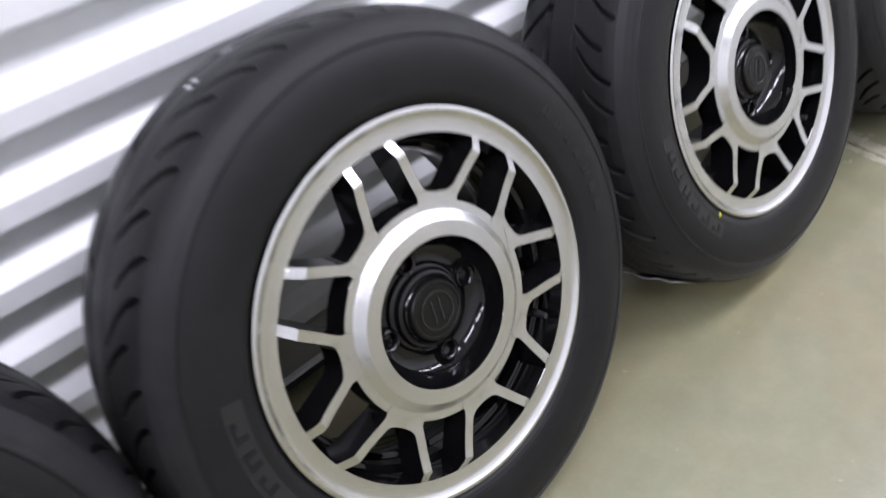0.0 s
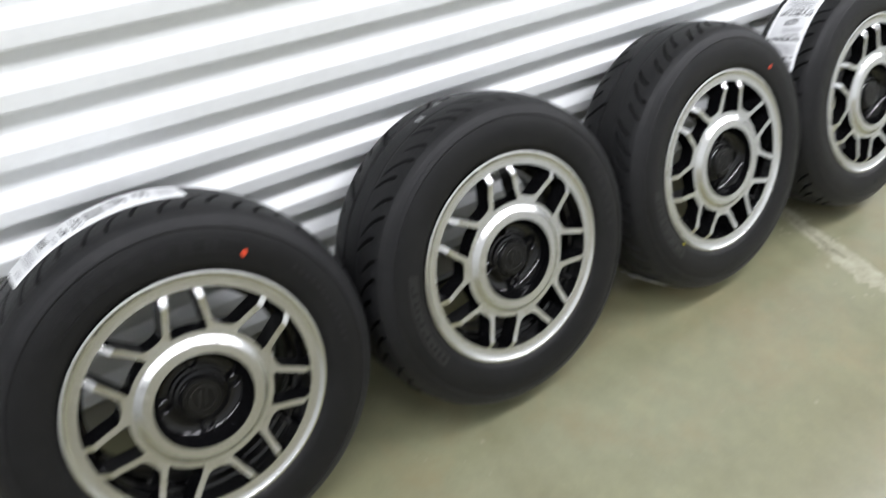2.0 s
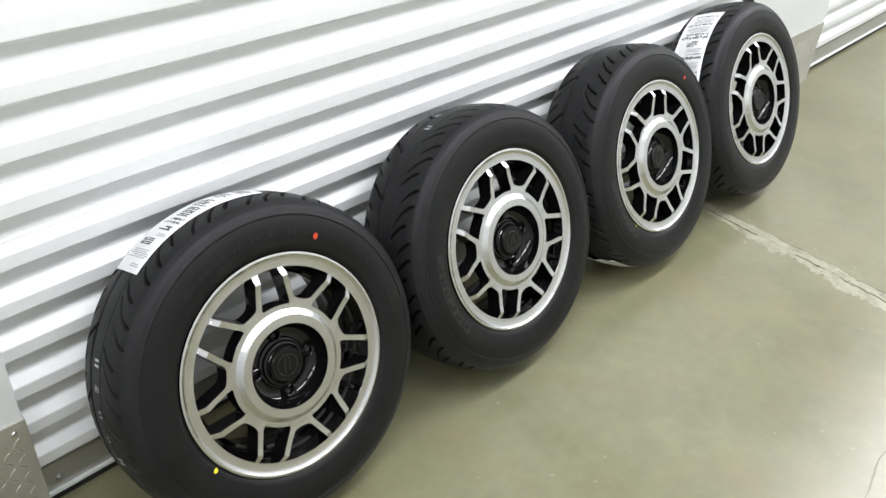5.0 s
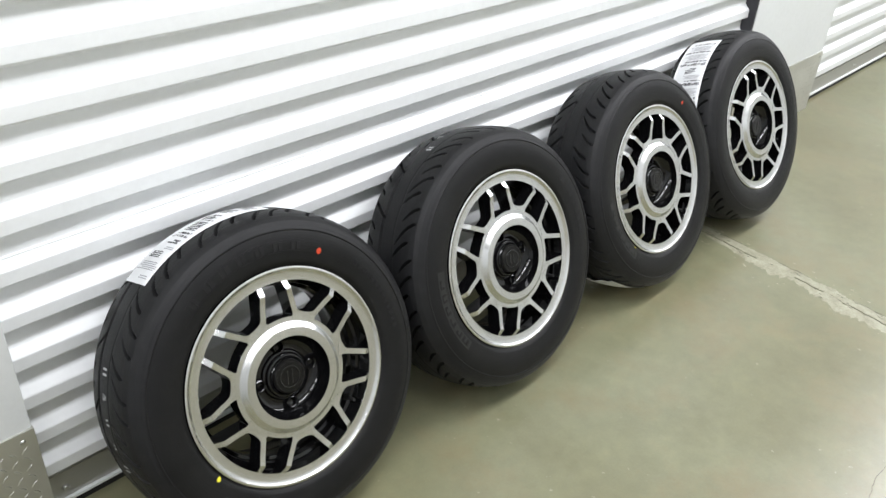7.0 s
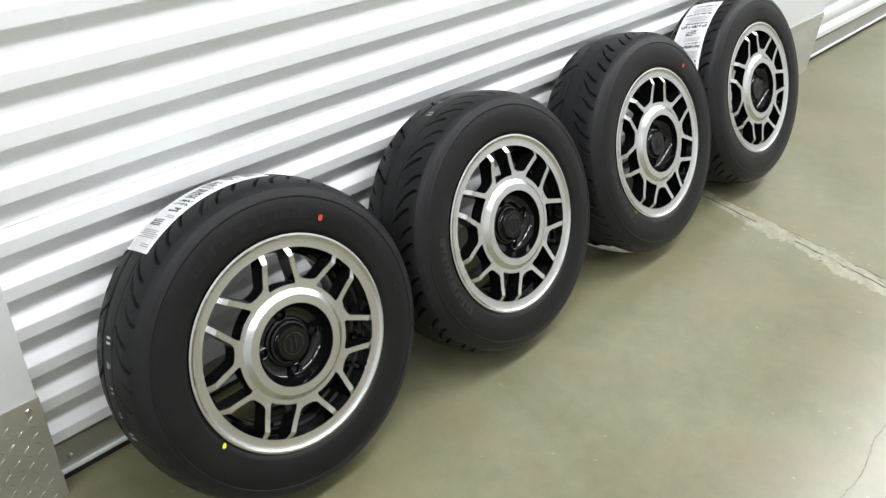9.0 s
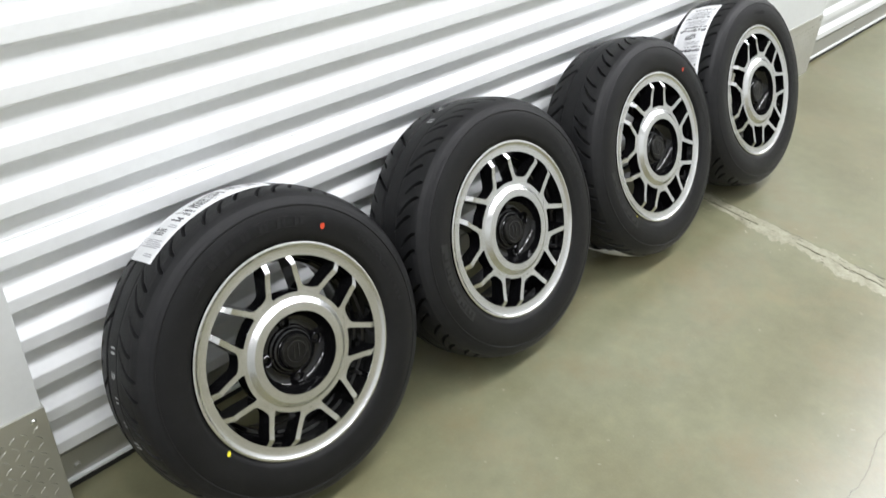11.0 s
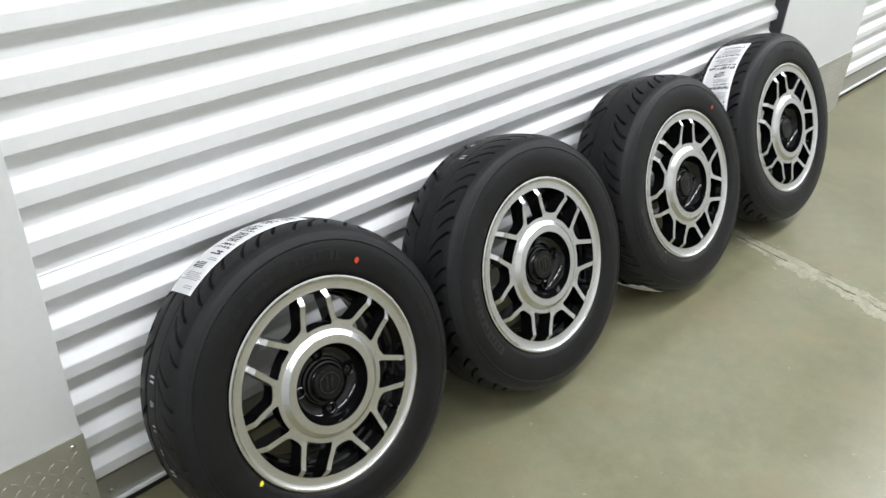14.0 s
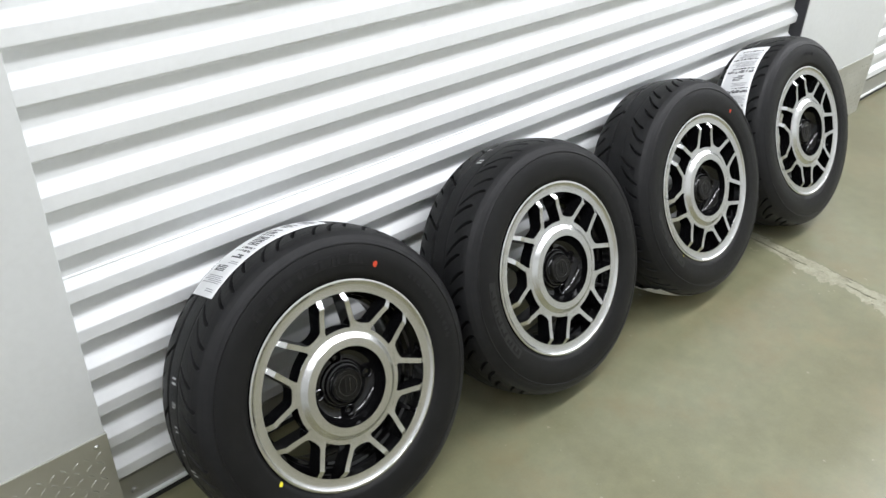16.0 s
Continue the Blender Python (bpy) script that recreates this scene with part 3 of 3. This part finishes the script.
def patch_on_tread(name, d0, d1, y0, y1, mat, lift=0.0012, nx=40, ny=8, thick=0.0003):
    """A thin sheet that follows the tread."""
    v, f = [], []
    for s in (lift, lift - thick):
        for i in range(nx + 1):
            d = d0 + (d1 - d0) * i / nx
            for k in range(ny + 1):
                y = y0 + (y1 - y0) * k / ny
                v.append(polar(crown_radius(y) + s, d, y))
    o, w = (nx + 1) * (ny + 1), ny + 1
    for i in range(nx):
        for k in range(ny):
            a = i * w + k
            f += [(a, a + 1, a + w + 1, a + w), (o + a, o + a + w, o + a + w + 1, o + a + 1)]
    for i in range(nx):
        for a in (i * w, i * w + ny):
            f.append((a, a + w, o + a + w, o + a))
    return mesh_of(name, v, f, mat)


def build_wheel(hand):
    wheel = new("wheel")
    back = [(r, TYRE_W - y) for r, y in reversed(REAR)]
    # outside the ridge the shoulder takes the paler tread tone, standing in for sheen
    tyre = part("tyre", lathe("tyre", SIDE, [RUBBER, TREAD_RUBBER], 192, [int(a[0] > 0.2778) for a in SIDE[:-1]]), wheel, "new black low-profile tyre")
    part("rear_sidewall", lathe("rear_sidewall", back, RUBBER, 144), tyre)
    part("tread", tread_mesh("tread", hand), tyre, "directional tread with curved slots")
    lip = [(0.1805, 0.020), (0.1812, 0.0040), (0.1820, 0.0030), (0.1955, 0.0027), (0.1985, 0.0018), (0.2010, 0.0002), (0.2026, -0.0012), (0.2036, -0.0019), (0.2047, -0.0021),
           (0.2058, -0.0019), (0.2079, -0.0012), (0.2084, 0.0040), (0.2072, 0.0100)]
    part("rim_lip", lathe("rim_lip", lip, [ALLOY, BLACK], 160, [1, 1] + [0] * 8 + [1, 1], crisp=24), wheel, "machined aluminium rim lip")
    barrel = [(0.1805, 0.018), (0.1798, 0.0360), (0.1792, 0.0372), (0.1780, 0.0378), (0.1742, 0.0384), (0.1730, 0.0390), (0.1725, 0.0402), (0.1718, 0.0540), (0.1712, 0.0552), (0.1700, 0.0558), (0.1668, 0.0564), (0.1656, 0.0570), (0.1650, 0.0582), (0.1645, 0.074), (0.1655, 0.094), (0.1760, 0.110), (0.1815, 0.134), (0.1830, 0.166), (0.1900, 0.174), (0.2050, 0.177),
              (0.2055, 0.174), (0.1930, 0.168), (0.1900, 0.130), (0.1900, 0.050), (0.1950, 0.010), (0.2070, 0.010)]
    part("barrel", lathe("barrel", barrel, BLACK, 112), wheel, "gloss black barrel")
    hub = [(0.0770, 0.012), (0.0790, -0.0086), (0.0794, -0.0092), (0.0948, -0.0092), (0.0956, -0.0089), (0.1053, -0.0014), (0.1064, -0.0010), (0.1146, -0.0010),
           (0.1152, -0.0004), (0.1160, 0.030), (0.080, 0.034)]
    part("hub_ring", lathe("hub_ring", hub, [ALLOY, BLACK], 112, [1, 1, 0, 0, 0, 0, 0, 1, 1, 1], crisp=14), wheel, "machined aluminium hub ring")
    for pair in range(7):
        for s in (-1, 1):
            part("spoke", SPOKES[s], wheel, "", pose(0, 0, 0, 0, pair * 360 / 7, 0))
    bowl = [(0.0788, 0.0040), (0.0755, 0.0120), (0.0700, 0.0215), (0.0630, 0.0270), (0.0550, 0.0285), (0.0490, 0.0272), (0.0478, 0.0222), (0.0464, 0.0210), (0.0434, 0.0206), (0.0422, 0.0192), (0.0414, 0.0150), (0.0400, 0.0140), (0.0375, 0.0136), (0.0366, 0.0120), (0.0345, 0.0100),
            (0.0330, 0.0110), (0.0, 0.0120)]
    part("hub_bowl", lathe("hub_bowl", bowl, BLACK, 96), wheel, "gloss black recessed hub")
    part("hub_pad", lathe("hub_pad", [(0.0, 0.052), (0.078, 0.052), (0.080, 0.034), (0.078, 0.012)], BLACK, 48), wheel)
    cap = part("centre_cap", lathe("centre_cap", [(0.0325, 0.0120), (0.0325, 0.0062), (0.0312, 0.0046), (0.0285, 0.0042), (0.0278, 0.0052), (0.0, 0.0048)], CAP_BLACK, 64), wheel, "satin black centre cap with a raised emblem")
    for cx, cz, ang, L in ((-0.0050, 0.0, 8, 0.026), (0.0050, 0.0, 8, 0.026)):
        part("emblem_stroke", box("emblem_stroke", (0.0026, 0.0014, L), EMBLEM, 0.0004), cap, "", pose(cx, 0.0046, cz, 0, ang, 0))
    part("emblem_ring", lathe("emblem_ring", [(0.0190, 0.0052), (0.0192, 0.0040), (0.0214, 0.0040), (0.0216, 0.0052)], EMBLEM, 48), cap)
    for k in range(4):
        a = radians(-2 + 90 * k)
        part("lug_hole", LUG, wheel, "", pose(0.0565 * math.sin(a), 0, 0.0565 * math.cos(a)))
    stem = [(0.0, -0.020), (0.0032, -0.020), (0.0036, -0.012), (0.0042, -0.010), (0.0048, 0.004), (0.0065, 0.010)]
    part("valve_stem", lathe("valve_stem", stem, SEAL_RUBBER, 14), wheel, "black rubber valve stem", pose(0.167 * math.sin(radians(180 / 7 * 5)), 0.030, 0.167 * math.cos(radians(180 / 7 * 5))))
    return wheel


SPOKES = {s: spoke_mesh(s) for s in (-1, 1)}
LUG = lathe("lug_hole", [(0.0, 0.0295), (0.0070, 0.0290), (0.0070, 0.0215), (0.0085, 0.0190), (0.0105, 0.0180), (0.0118, 0.0190), (0.0122, 0.0290)], BLACK, 24)

# x, y, lean, turn, spin
STANDS = [(-0.6272, -0.2429, 21.63, -1.52, 4.08), (0.0, -0.2510, 22.30, 0.09, -2.72), (0.6268, -0.2521, 22.22, 0.27, 10.10), (1.2298, -0.2540, 21.97, -0.13, -8.15)]


def rest_height(lean):
    """Height of the wheel's centre when its rear tread edge rests on the floor."""
    c, s = math.cos(radians(lean)), math.sin(radians(lean))
    ring = [(crown_radius(y), y) for y in np.linspace(CROWN[1], TYRE_W - HEEL[1], 60)] + [(r, TYRE_W - y) for r, y in REAR]
    return max(r * c + y * s for r, y in ring)


def stand(n):
    x, y, lean, turn, spin = STANDS[n]
    return pose(x, y, rest_height(lean), -lean, 0, turn) @ pose(0, 0, 0, 0, spin, 0)


models = {1: build_wheel(1), -1: build_wheel(-1)}
wheels = [models[-1], models[1]]
wheels[0].matrix_basis, wheels[1].matrix_basis = stand(0), stand(1)
wheels += [copy_thing(models[-1], stand(2)), copy_thing(models[1], stand(3))]
words = ["machined alloy wheel, new tyre with paper tread label, leaning on door",
         "machined alloy wheel, new tyre with chalk-marked tread, leaning on door",
         "machined alloy wheel, red and yellow dots on tyre, leaning on door",
         "machined alloy wheel, new tyre with tread label, standing beside wall panel"]
for wheel, text, turn in zip(wheels, words, (14.3, 2.9, 11.8, 2.9)):
    tagged(wheel, text, "car wheel", "wheels leaning in a row")
    tread = next(o for o in wheel.children_recursive if o.name.startswith("tread"))
    tread.matrix_basis = pose(0, 0, 0, 0, turn, 0)


def dot(wheel, n, name, r, deg, size, mat, label):
    """A paint dot on the side wall; deg: from the top, clockwise, before the wheel's spin."""
    d = deg - STANDS[n][4]
    v = [polar(r, d, side_y(r) - 0.0012)]
    for k in range(16):
        a = 2 * math.pi * k / 16
        rr = r + size * 1.25 * math.cos(a) * (1 + 0.12 * math.sin(3 * a + n))
        v.append(polar(rr, d + math.degrees(size * math.sin(a) / r), side_y(rr) - 0.0012))
    return part(name, mesh_of(name, v, [(0, 1 + k, 1 + (k + 1) % 16) for k in range(16)], mat), wheel, label)


def tyre_of(wheel):
    return next(o for o in wheel.children if o.name.startswith("tyre"))


def tread_label(n, d0, d1, y0, y1, seed, layout):
    """A printed sticker round the tread: rows of small print, codes and heavy words as plain bars."""
    wheel, spin = wheels[n], STANDS[n][4]
    d0, d1 = d0 - spin, d1 - spin
    paper = part("tread_label", patch_on_tread("tread_label", d0, d1, y0, y1, PAPER), tyre_of(wheel), "white printed paper label")
    rng = random.Random(seed)
    W, span = y1 - y0, d1 - d0

    def bar(a, b, s, e, ink):
        part("print_bar", patch_on_tread("print_bar", d0 + a * span, d0 + b * span, y0 + W * s, y0 + W * e, ink, 0.0016, 3, 4, 0.0002), paper)

    for kind, a, b, s, e in layout:
        if kind == "word":
            # heavy characters side by side round the tyre
            n = max(1, round((b - a) * span / 1.9))
            for k in range(n):
                l, r = a + (b - a) * k / n, a + (b - a) * (k + 0.72) / n
                third = (r - l) / 3
                bar(l, l + third, s + (e - s) * rng.choice((0.0, 0.3)), e, INK)
                bar(r - third, r, s, e - (e - s) * rng.choice((0.0, 0.4)), INK)
                q = s + (e - s) * rng.choice((0.1, 0.45, 0.75))
                bar(l, r, q, q + (e - s) * 0.2, GREY_INK)
        elif kind == "line":
            # a heavy line of type that runs across the label
            q = s
            while q < e - 0.02:
                w = rng.choice((0.03, 0.045, 0.06))
                bar(a + (b - a) * rng.choice((0.0, 0.0, 0.25)), b - (b - a) * rng.choice((0.0, 0.0, 0.3)), q, min(e, q + w), rng.choice((INK, INK, GREY_INK)))
                q += w + rng.choice((0.012, 0.018, 0.05))
        elif kind == "fine":
            # lines of small print across the label
            n = max(2, round((b - a) * span / 0.75))
            for k in range(n):
                l = a + (b - a) * k / n
                bar(l, l + (b - a) * 0.42 / n, s + rng.uniform(0, 0.12), e - rng.uniform(0.0, 0.35) * (e - s), FAINT_INK)
        else:
            # code stripes
            q = s
            while q < e:
                w = rng.choice((0.012, 0.02, 0.03))
                bar(a, b, q, q + w, INK)
                q += w + rng.choice((0.012, 0.02))
    return paper


def peeling_label(n, d0, d1, y0, y1):
    """A label round the underside of the tread whose end has come off and curls away."""
    v, f, nx, ny = [], [], 40, 10
    for thick in (0.0, 0.0004):
        for i in range(nx + 1):
            d = d0 + (d1 - d0) * i / nx
            curl = max(0.0, 1 - (d1 - d) / 11.0) ** 1.6
            for k in range(ny + 1):
                y = y0 + (y1 - y0) * k / ny
                lift = 0.0012 + curl * (0.0060 + 0.0022 * math.sin(k * 1.3)) - thick
                v.append(polar(crown_radius(y) + lift, d - STANDS[n][4], y))
    o, w = (nx + 1) * (ny + 1), ny + 1
    for i in range(nx):
        for k in range(ny):
            a = i * w + k
            f += [(a, a + 1, a + w + 1, a + w), (o + a, o + a + w, o + a + w + 1, o + a + 1)]
    for k in range(ny):
        a = nx * w + k
        f.append((a, a + 1, o + a + 1, o + a))
    return part("tread_label", mesh_of("tread_label", v, f, PAPER), tyre_of(wheels[n]), "white paper label peeling off under the tyre")


dot(wheels[0], 0, "red_dot", 0.2395, 29.7, 0.0050, RED_DOT, "red paint dot")
dot(wheels[0], 0, "yellow_dot", 0.2180, -120.1, 0.0040, YELLOW_DOT, "yellow paint dot")
dot(wheels[2], 2, "red_dot", 0.2400, 41.5, 0.0045, RED_DOT, "red paint dot")
dot(wheels[2], 2, "yellow_dot", 0.2172, -130.9, 0.0026, YELLOW_DOT, "yellow paint dot")
tread_label(0, -36.8, 14.0, 0.055, 0.147, 3, (
    ("fine", 0.04, 0.07, 0.10, 0.55), ("fine", 0.105, 0.175, 0.06, 0.94), ("word", 0.205, 0.265, 0.34, 0.80), ("fine", 0.28, 0.31, 0.10, 0.60), ("word", 0.335, 0.385, 0.20, 0.62), ("line", 0.40, 0.42, 0.14, 0.80), ("line", 0.435, 0.455, 0.14, 0.66),
    ("word", 0.48, 0.60, 0.22, 0.66), ("line", 0.61, 0.625, 0.20, 0.76), ("word", 0.64, 0.72, 0.30, 0.78), ("word", 0.76, 0.84, 0.30, 0.74), ("fine", 0.87, 0.96, 0.10, 0.70)))
tread_label(3, -66.0, -16.0, 0.046, 0.150, 8, (
    ("code", 0.03, 0.09, 0.08, 0.92), ("line", 0.11, 0.135, 0.10, 0.90), ("fine", 0.16, 0.25, 0.06, 0.94), ("line", 0.28, 0.315, 0.06, 0.94), ("line", 0.33, 0.35, 0.06, 0.60), ("fine", 0.37, 0.42, 0.10, 0.70),
    ("word", 0.44, 0.52, 0.30, 0.64), ("line", 0.545, 0.585, 0.06, 0.94), ("line", 0.60, 0.62, 0.06, 0.80), ("fine", 0.64, 0.73, 0.06, 0.94), ("line", 0.75, 0.775, 0.08, 0.92),
    ("fine", 0.79, 0.88, 0.08, 0.94), ("line", 0.90, 0.925, 0.10, 0.80)))
peeling_label(2, -192.0, -134.6, 0.045, 0.140)


def raised_word(n, d0, d1, count, r0, r1, seed=1):
    """Pairs of plain raised bars in place of the letters of one word on a side wall."""
    step = (d1 - d0) / count
    rng = random.Random(seed + n)
    for k in range(count):
        d = d0 - STANDS[n][4] + k * step
        w = step * rng.uniform(0.42, 0.58)
        me = bars_on_ring("raised_letter", [(d, d + w * 0.4), (d + w * 0.6, d + w)], r0, r1, side_y, LETTER_RUBBER, 0.0008)
        part("raised_letter", me, tyre_of(wheels[n]))


def letter_panel(n, d0, d1, count, r0, r1, seed=1):
    """A satin moulded panel with plain glossy bars in place of the letters of a word."""
    rng = random.Random(seed + n)
    spin = STANDS[n][4]
    panel = part("letter_panel", bars_on_ring("letter_panel", [(d0 - spin, d1 - spin)], r0, r1, side_y, PANEL_RUBBER, 0.0005), tyre_of(wheels[n]), "satin moulded lettering panel")
    step, edge = (d1 - d0 - 4) / count, 0.18 * (r1 - r0)
    for k in range(count):
        d = d0 + 2 - spin + k * step
        w = step * rng.uniform(0.60, 0.74)
        a, b = r0 + edge, r1 - edge
        cut = rng.choice((0.0, 0.4, 0.6)) * (b - a)
        me = joined_bars("moulded_letter", [(d, d + w * 0.30, a, b), (d + w * 0.70, d + w, a + cut, b), (d, d + w, b - 0.22 * (b - a), b)])
        part("moulded_letter", me, tyre_of(wheels[n]))


def joined_bars(name, cells):
    out = []
    for d0, d1, r0, r1 in cells:
        v = [polar(r, d, side_y(r) - lift) for lift in (0.0010, 0.0002) for d in (d0, d1) for r in (r0, r1)]
        out.append((v, [(0, 2, 3, 1), (0, 4, 6, 2), (1, 3, 7, 5), (0, 1, 5, 4), (2, 6, 7, 3)], 0))
    return joined(name, out, [RUBBER])


def raised_line(n, d0, d1, r, wide=0.0007):
    part("raised_line", bars_on_ring("raised_line", [(d0 - STANDS[n][4], d1 - STANDS[n][4])], r, r + wide, side_y, LETTER_RUBBER, 0.0004), tyre_of(wheels[n]))


raised_word(0, -36, 24, 7, 0.240, 0.254)
for k, r in enumerate((0.2365, 0.2385, 0.2565, 0.2585)):
    raised_line(0, -44 + 3 * k, 28, r)
raised_word(0, 50, 92, 13, 0.243, 0.252)
letter_panel(1, -124, -76, 6, 0.2265, 0.2475)
raised_word(1, 58, 96, 7, 0.241, 0.254)
letter_panel(2, -134, -88, 6, 0.2265, 0.2475)
raised_word(2, 60, 96, 7, 0.241, 0.254)
for r in (0.239, 0.254):
    raised_line(3, 1, 20, r, 0.0012)
raised_word(3, 3, 18, 4, 0.242, 0.251)
raised_word(3, 176, 184, 1, 0.238, 0.249)


def marks(n, spots, seed):
    """Small white crayon strokes on the tread."""
    rng = random.Random(seed)
    shapes = (((0, 0.75, -8, 8), (1.7, 2.4, -7, 8)), ((0, 2.2, 4, 6.5), (0, 2.0, -1, 1), (0.3, 1.8, -6.5, -4.5)),
              ((0, 0.6, -5, 5), (1.6, 2.2, -5, 5)), ((0.2, 0.8, -4, 4), (1.5, 2.1, -2, 4)))
    for i, (d, y) in enumerate(spots):
        d -= STANDS[n][4]
        for a, b, lo, hi in shapes[(i + seed) % len(shapes)]:
            j = rng.uniform(-0.0006, 0.0006)
            part("crayon_mark", patch_on_tread("crayon_mark", d + a, d + b, y + lo * 0.001 + j, y + hi * 0.001 + j, CHALK, 0.0008, 2, 2, 0.0002), tyre_of(wheels[n]), "white crayon mark")


marks(1, [(-20.0, 0.087), (-10.0, 0.103), (-1.5, 0.110), (7.0, 0.112)], 4)
marks(0, [(-67.0, 0.084), (-74.8, 0.082), (-83.0, 0.081), (-91.2, 0.075), (-99.0, 0.065)], 0)
